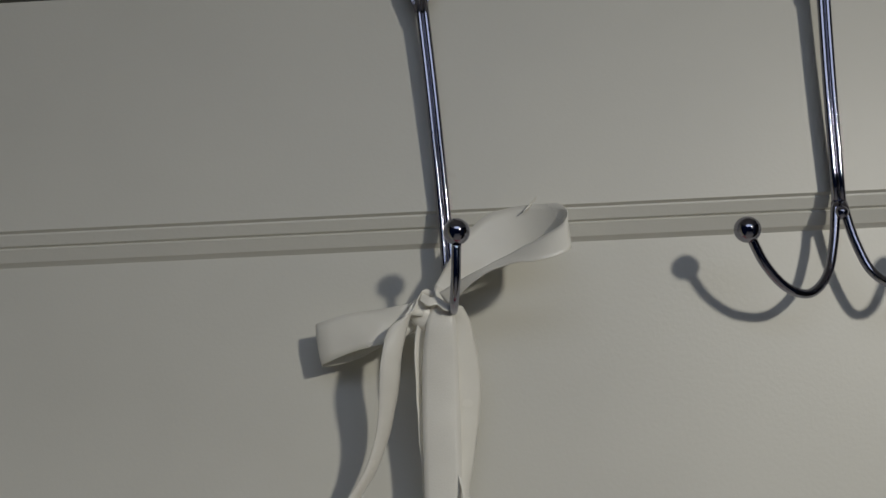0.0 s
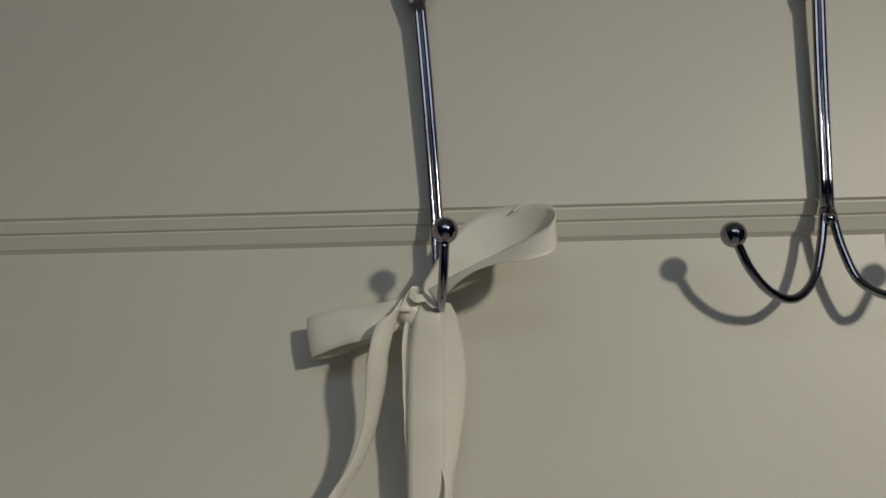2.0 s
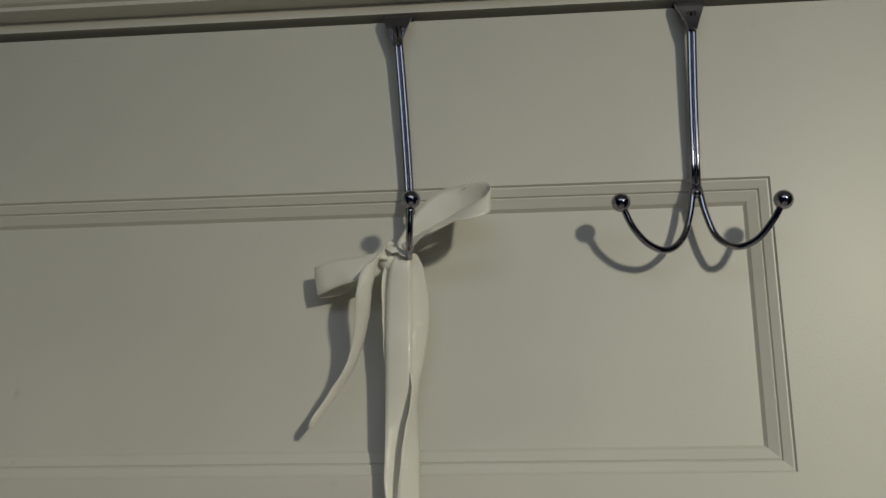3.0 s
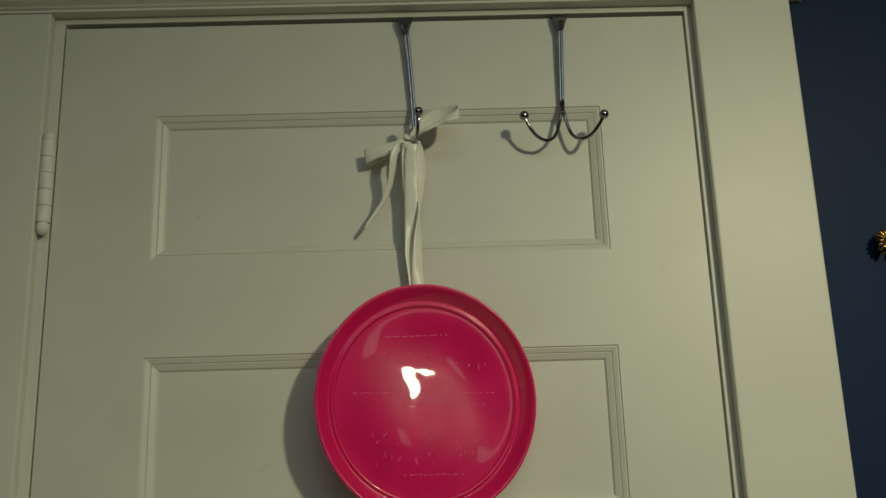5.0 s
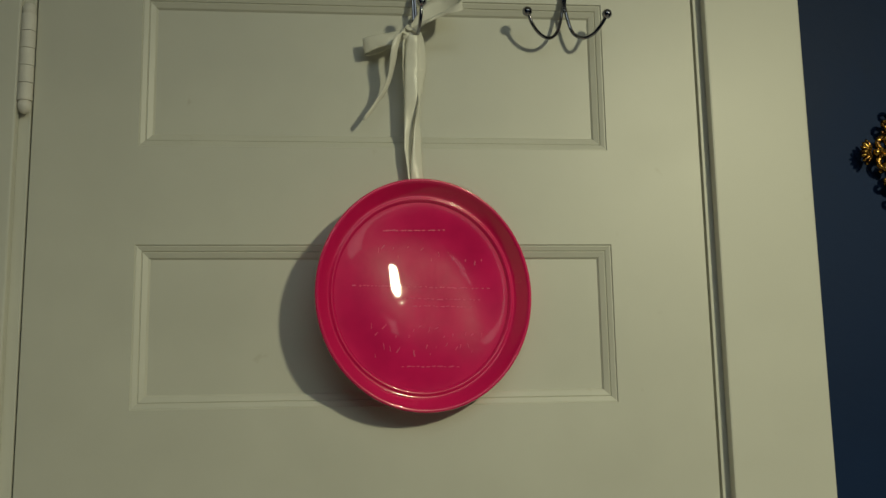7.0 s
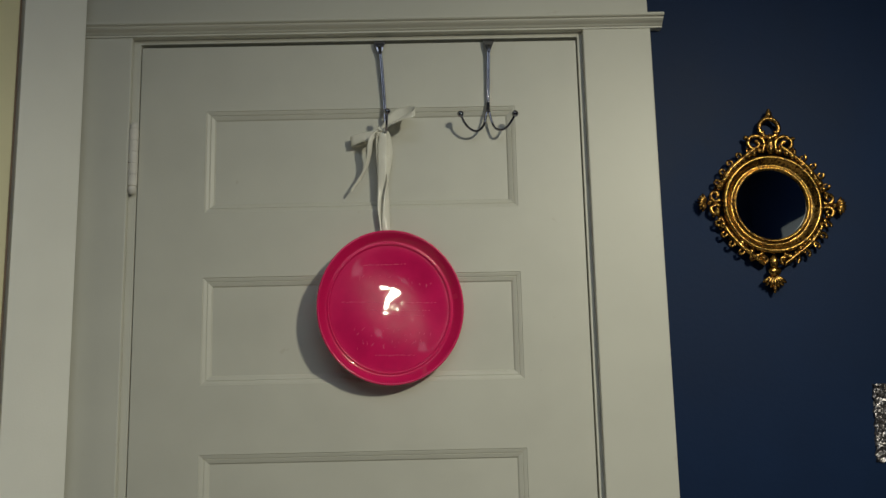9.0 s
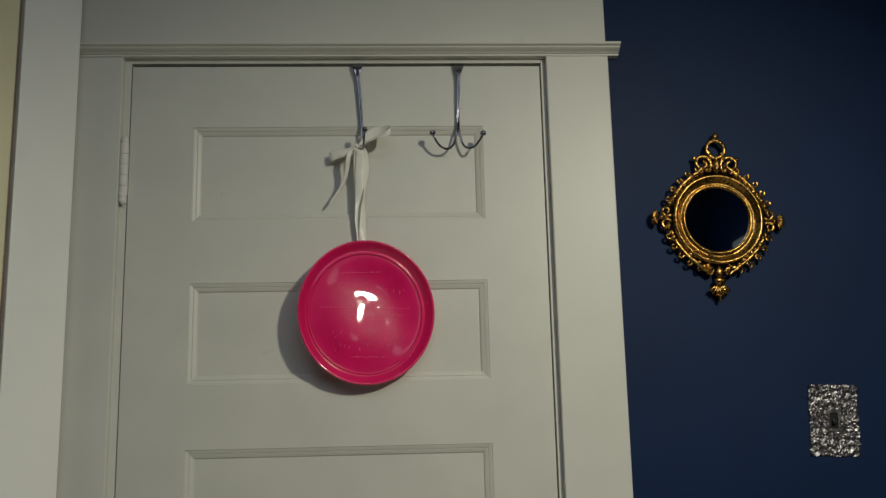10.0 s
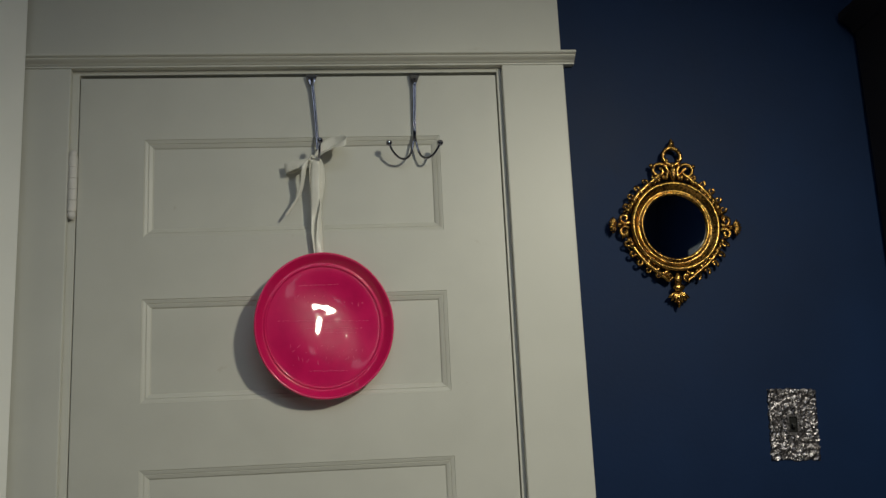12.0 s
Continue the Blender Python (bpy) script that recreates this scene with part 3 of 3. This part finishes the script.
# ---- the gilt mirror ----
mirror = thing("wall_mirror", (0.6978, WALL - 0.004, 1.7205), "small round mirror in an ornate gilt scrollwork frame", "mirror")
mirror.rotation_euler = (0, radians(2.6), 0)
mirror.scale = (1.02, 1, 1.027)
part("glass", turned([(0, -0.0085), (0.061, -0.0085), (0.061, -0.004), (0, -0.004)], 64), mirror_glass, mirror, "clear mirror glass")
part("ring", turned([(0.060, -0.004), (0.0585, -0.010), (0.0600, -0.0135), (0.0625, -0.0145), (0.0645, -0.0125), (0.0655, -0.0100), (0.0690, -0.0105), (0.0740, -0.0150), (0.0775, -0.0195), (0.0805, -0.0200), (0.0830, -0.0170), (0.0840, -0.0100), (0.0830, -0.002), (0.07, -0.001)], 96, closed=True), gold, mirror, "worn gilt moulded ring", smooth=True)
rnd = random.Random(11)
for k in range(52):
    a = 2 * math.pi * (k + 0.5) / 52
    off = abs(((math.degrees(a) + 45) % 90) - 45)
    if off < 9:
        continue
    swell = 1 + 0.05 * math.cos(math.radians(off * 4))
    r = 0.0900 * swell + rnd.uniform(-0.001, 0.001)
    s = 0.0060 if k % 2 else 0.0044
    bm = ball((r * math.cos(a), -0.010 - rnd.uniform(0, 0.003), r * math.sin(a)), s, squash=(1, 0.9, 1.1), seg=10)
    if k % 2:
        ball(((r + 0.005) * math.cos(a + 0.03), -0.007, (r + 0.005) * math.sin(a + 0.03)), 0.0032, bm, seg=8)
    part("bead", bm, gold, mirror, smooth=True)


def spiral(c, r0, turns, start, hand, y=-0.010, thick=0.0045, squash=1.0):
    pts, radii = [], []
    n = int(14 * turns)
    for i in range(n + 1):
        f = i / n
        a = start + hand * 2 * math.pi * turns * f
        r = r0 * (1 - 0.78 * f)
        pts.append((c[0] + r * math.cos(a), y - 0.004 * f, c[1] + r * squash * math.sin(a)))
        radii.append(thick * (1 - 0.35 * f))
    return tube(pts, radii, 2, 8)


def arc(c, r, a0, a1, thick=0.0043, y=-0.010, sz=1.0):
    pts = [(c[0] + r * math.cos(a0 + (a1 - a0) * i / 8), y, c[1] + r * sz * math.sin(a0 + (a1 - a0) * i / 8)) for i in range(9)]
    return tube(pts, thick, 2, 8)


def crest(turn, tall):
    """Scrollwork on one side of the ring, built pointing up and then turned."""
    m = Matrix.Rotation(turn, 4, "Y")
    made = []
    if tall:
        made += [("scroll", spiral((-0.0255, 0.1030), 0.0175, 1.35, -0.6, 1)), ("scroll", spiral((0.0255, 0.1030), 0.0175, 1.35, math.pi + 0.6, -1))]
        made += [("scroll", arc((0, 0.1320), 0.0165, -2.4, 0.7)), ("scroll", arc((0, 0.1320), 0.0165, 0.75, 3.9))]
        bm = ball((0, -0.012, 0.156), 0.0058, seg=12, squash=(1, 0.8, 1.3))
        ball((-0.005, -0.011, 0.150), 0.0036, bm, seg=10)
        ball((0.005, -0.011, 0.150), 0.0036, bm, seg=10)
        ball((0, -0.011, 0.163), 0.0030, bm, seg=10)
        made.append(("finial", bm))
        bm = ball((0, -0.013, 0.112), 0.0060, seg=12, squash=(0.8, 0.8, 1.5))
        for s in (-1, 1):
            ball((s * 0.011, -0.011, 0.124), 0.0042, bm, seg=10)
            ball((s * 0.040, -0.010, 0.114), 0.0042, bm, seg=10)
            ball((s * 0.036, -0.010, 0.090), 0.0046, bm, seg=10)
            ball((s * 0.012, -0.010, 0.092), 0.0050, bm, seg=10)
        made.append(("boss", bm))
    else:
        made += [("scroll", spiral((-0.0125, 0.0945), 0.0105, 1.1, -0.9, 1, thick=0.0040)), ("scroll", spiral((0.0125, 0.0945), 0.0105, 1.1, math.pi + 0.9, -1, thick=0.0040))]
        for k in range(7):
            a = math.radians(-60 + 20 * k)
            c = (0.0105 * math.sin(a), -0.010 - 0.003 * math.cos(a), 0.1085 + 0.0095 * math.cos(a))
            made.append(("petal", ball(c, 0.0050, squash=(0.55, 0.7, 1.5), seg=10, turn=Euler((0, a, 0)))))
        made.append(("boss", ball((0, -0.013, 0.104), 0.0052, seg=10)))
    for name, bm in made:
        bmesh.ops.transform(bm, matrix=m, verts=bm.verts[:])
        part(name, bm, gold, mirror, smooth=True)


crest(0, True)
for t in (math.pi / 2, -math.pi / 2):
    crest(t, False)
# rails that run from the ring down to the pendant and up to the crest, with small curls along them
for sx, sz in ((-1, -1), (1, -1), (-1, 1), (1, 1)):
    part("rail", tube([(sx * 0.086, -0.010, sz * 0.022), (sx * 0.076, -0.012, sz * 0.046), (sx * 0.060, -0.013, sz * 0.066), (sx * 0.036, -0.013, sz * 0.086), (sx * 0.016, -0.012, sz * 0.102)], [0.0028, 0.0040, 0.0042, 0.0042, 0.0032], 5, 10), gold, mirror, smooth=True)
    for k in range(5):
        a = math.radians(20 + 12 * k)
        part("curl", spiral((sx * 0.0975 * math.cos(a), sz * 0.0975 * math.sin(a)), 0.0070, 0.9, a * sx * sz, -sx * sz, thick=0.0030), gold, mirror, smooth=True)
part("boss", ball((0, -0.016, 0.0985), 0.0085, squash=(0.9, 0.7, 1.7), seg=12), gold, mirror, smooth=True)
# pendant below
for k in range(7):
    a = math.radians(180 - 54 + 18 * k)
    part("petal", ball((0.014 * math.sin(a), -0.011, -0.118 + 0.013 * math.cos(a)), 0.0062, squash=(0.6, 0.7, 1.7), seg=10, turn=Euler((0, a, 0))), gold, mirror, smooth=True)
part("boss", ball((0, -0.014, -0.113), 0.0085, seg=12, squash=(1.3, 0.7, 0.9)), gold, mirror, smooth=True)
for s in (-1, 1):
    part("scroll", spiral((s * 0.0165, -0.0930), 0.0105, 1.2, math.pi / 2, -s, thick=0.0032), gold, mirror, smooth=True)
part("leaf", ball((0, -0.011, -0.0985), 0.0090, squash=(0.8, 0.6, 1.5), seg=12), gold, mirror, smooth=True)
bm = ball((0, -0.011, -0.140), 0.0050, seg=10, squash=(0.9, 0.8, 1.2))
ball((0, -0.010, -0.1465), 0.0028, bm, seg=8)
part("finial", bm, gold, mirror, smooth=True)

# ---- the switch plate ----
switch = thing("light_switch", (0.8880, WALL, 1.3487), "silver light switch plate with crumpled embossed relief", "light switch")
switch.rotation_euler = (0, radians(2.8), 0)
bm = bmesh.new()
NX, NZ, W, H = 74, 102, 0.0925, 0.1285
grid = {}
for i in range(NX + 1):
    for k in range(NZ + 1):
        u, v = i / NX - 0.5, k / NZ - 0.5
        p = V((u * W, 0, v * H))
        edge = min(0.5 - abs(u), (0.5 - abs(v)) * 1.35)
        ragged = 0.0030 * noise.noise(p * 130 + V((0, 7, 0))) * (1 if edge < 0.03 else 0)
        n1 = abs(noise.noise(p * 70 + V((3, 0, 0)))) + 0.5 * abs(noise.noise(p * 165))
        y = -0.0025 - 0.0060 * (0.42 - n1) * (1.0 if edge > 0.01 else 0.5)
        if abs(p.x + 0.001) < 0.013 and abs(p.z) < 0.020:
            y = -0.0036
        y = -0.0012 if edge < 1e-6 else min(y, -0.0015)
        grid[i, k] = bm.verts.new((p.x + ragged, y, p.z + ragged))
for i in range(NX):
    for k in range(NZ):
        u, v = (i + 0.5) / NX - 0.5, (k + 0.5) / NZ - 0.5
        if abs(u * W + 0.001) < 0.0078 and abs(v * H) < 0.0140:
            continue
        bm.faces.new((grid[i, k], grid[i + 1, k], grid[i + 1, k + 1], grid[i, k + 1]))
part("plate", bm, silver, switch)
part("slot", block(-0.0095, 0.0075, -0.0009, -0.0004, -0.0155, 0.0155), black_plastic, switch)
part("toggle", block(-0.0045, 0.0025, -0.0085, -0.0008, -0.0060, 0.0010, 0.0012), black_plastic, switch, "small dark toggle lever")
for z in (-0.030, 0.030):
    part("screw", ball((-0.001, -0.0060, z), 0.0030, squash=(1, 0.5, 1), seg=10), silver, switch, smooth=True)
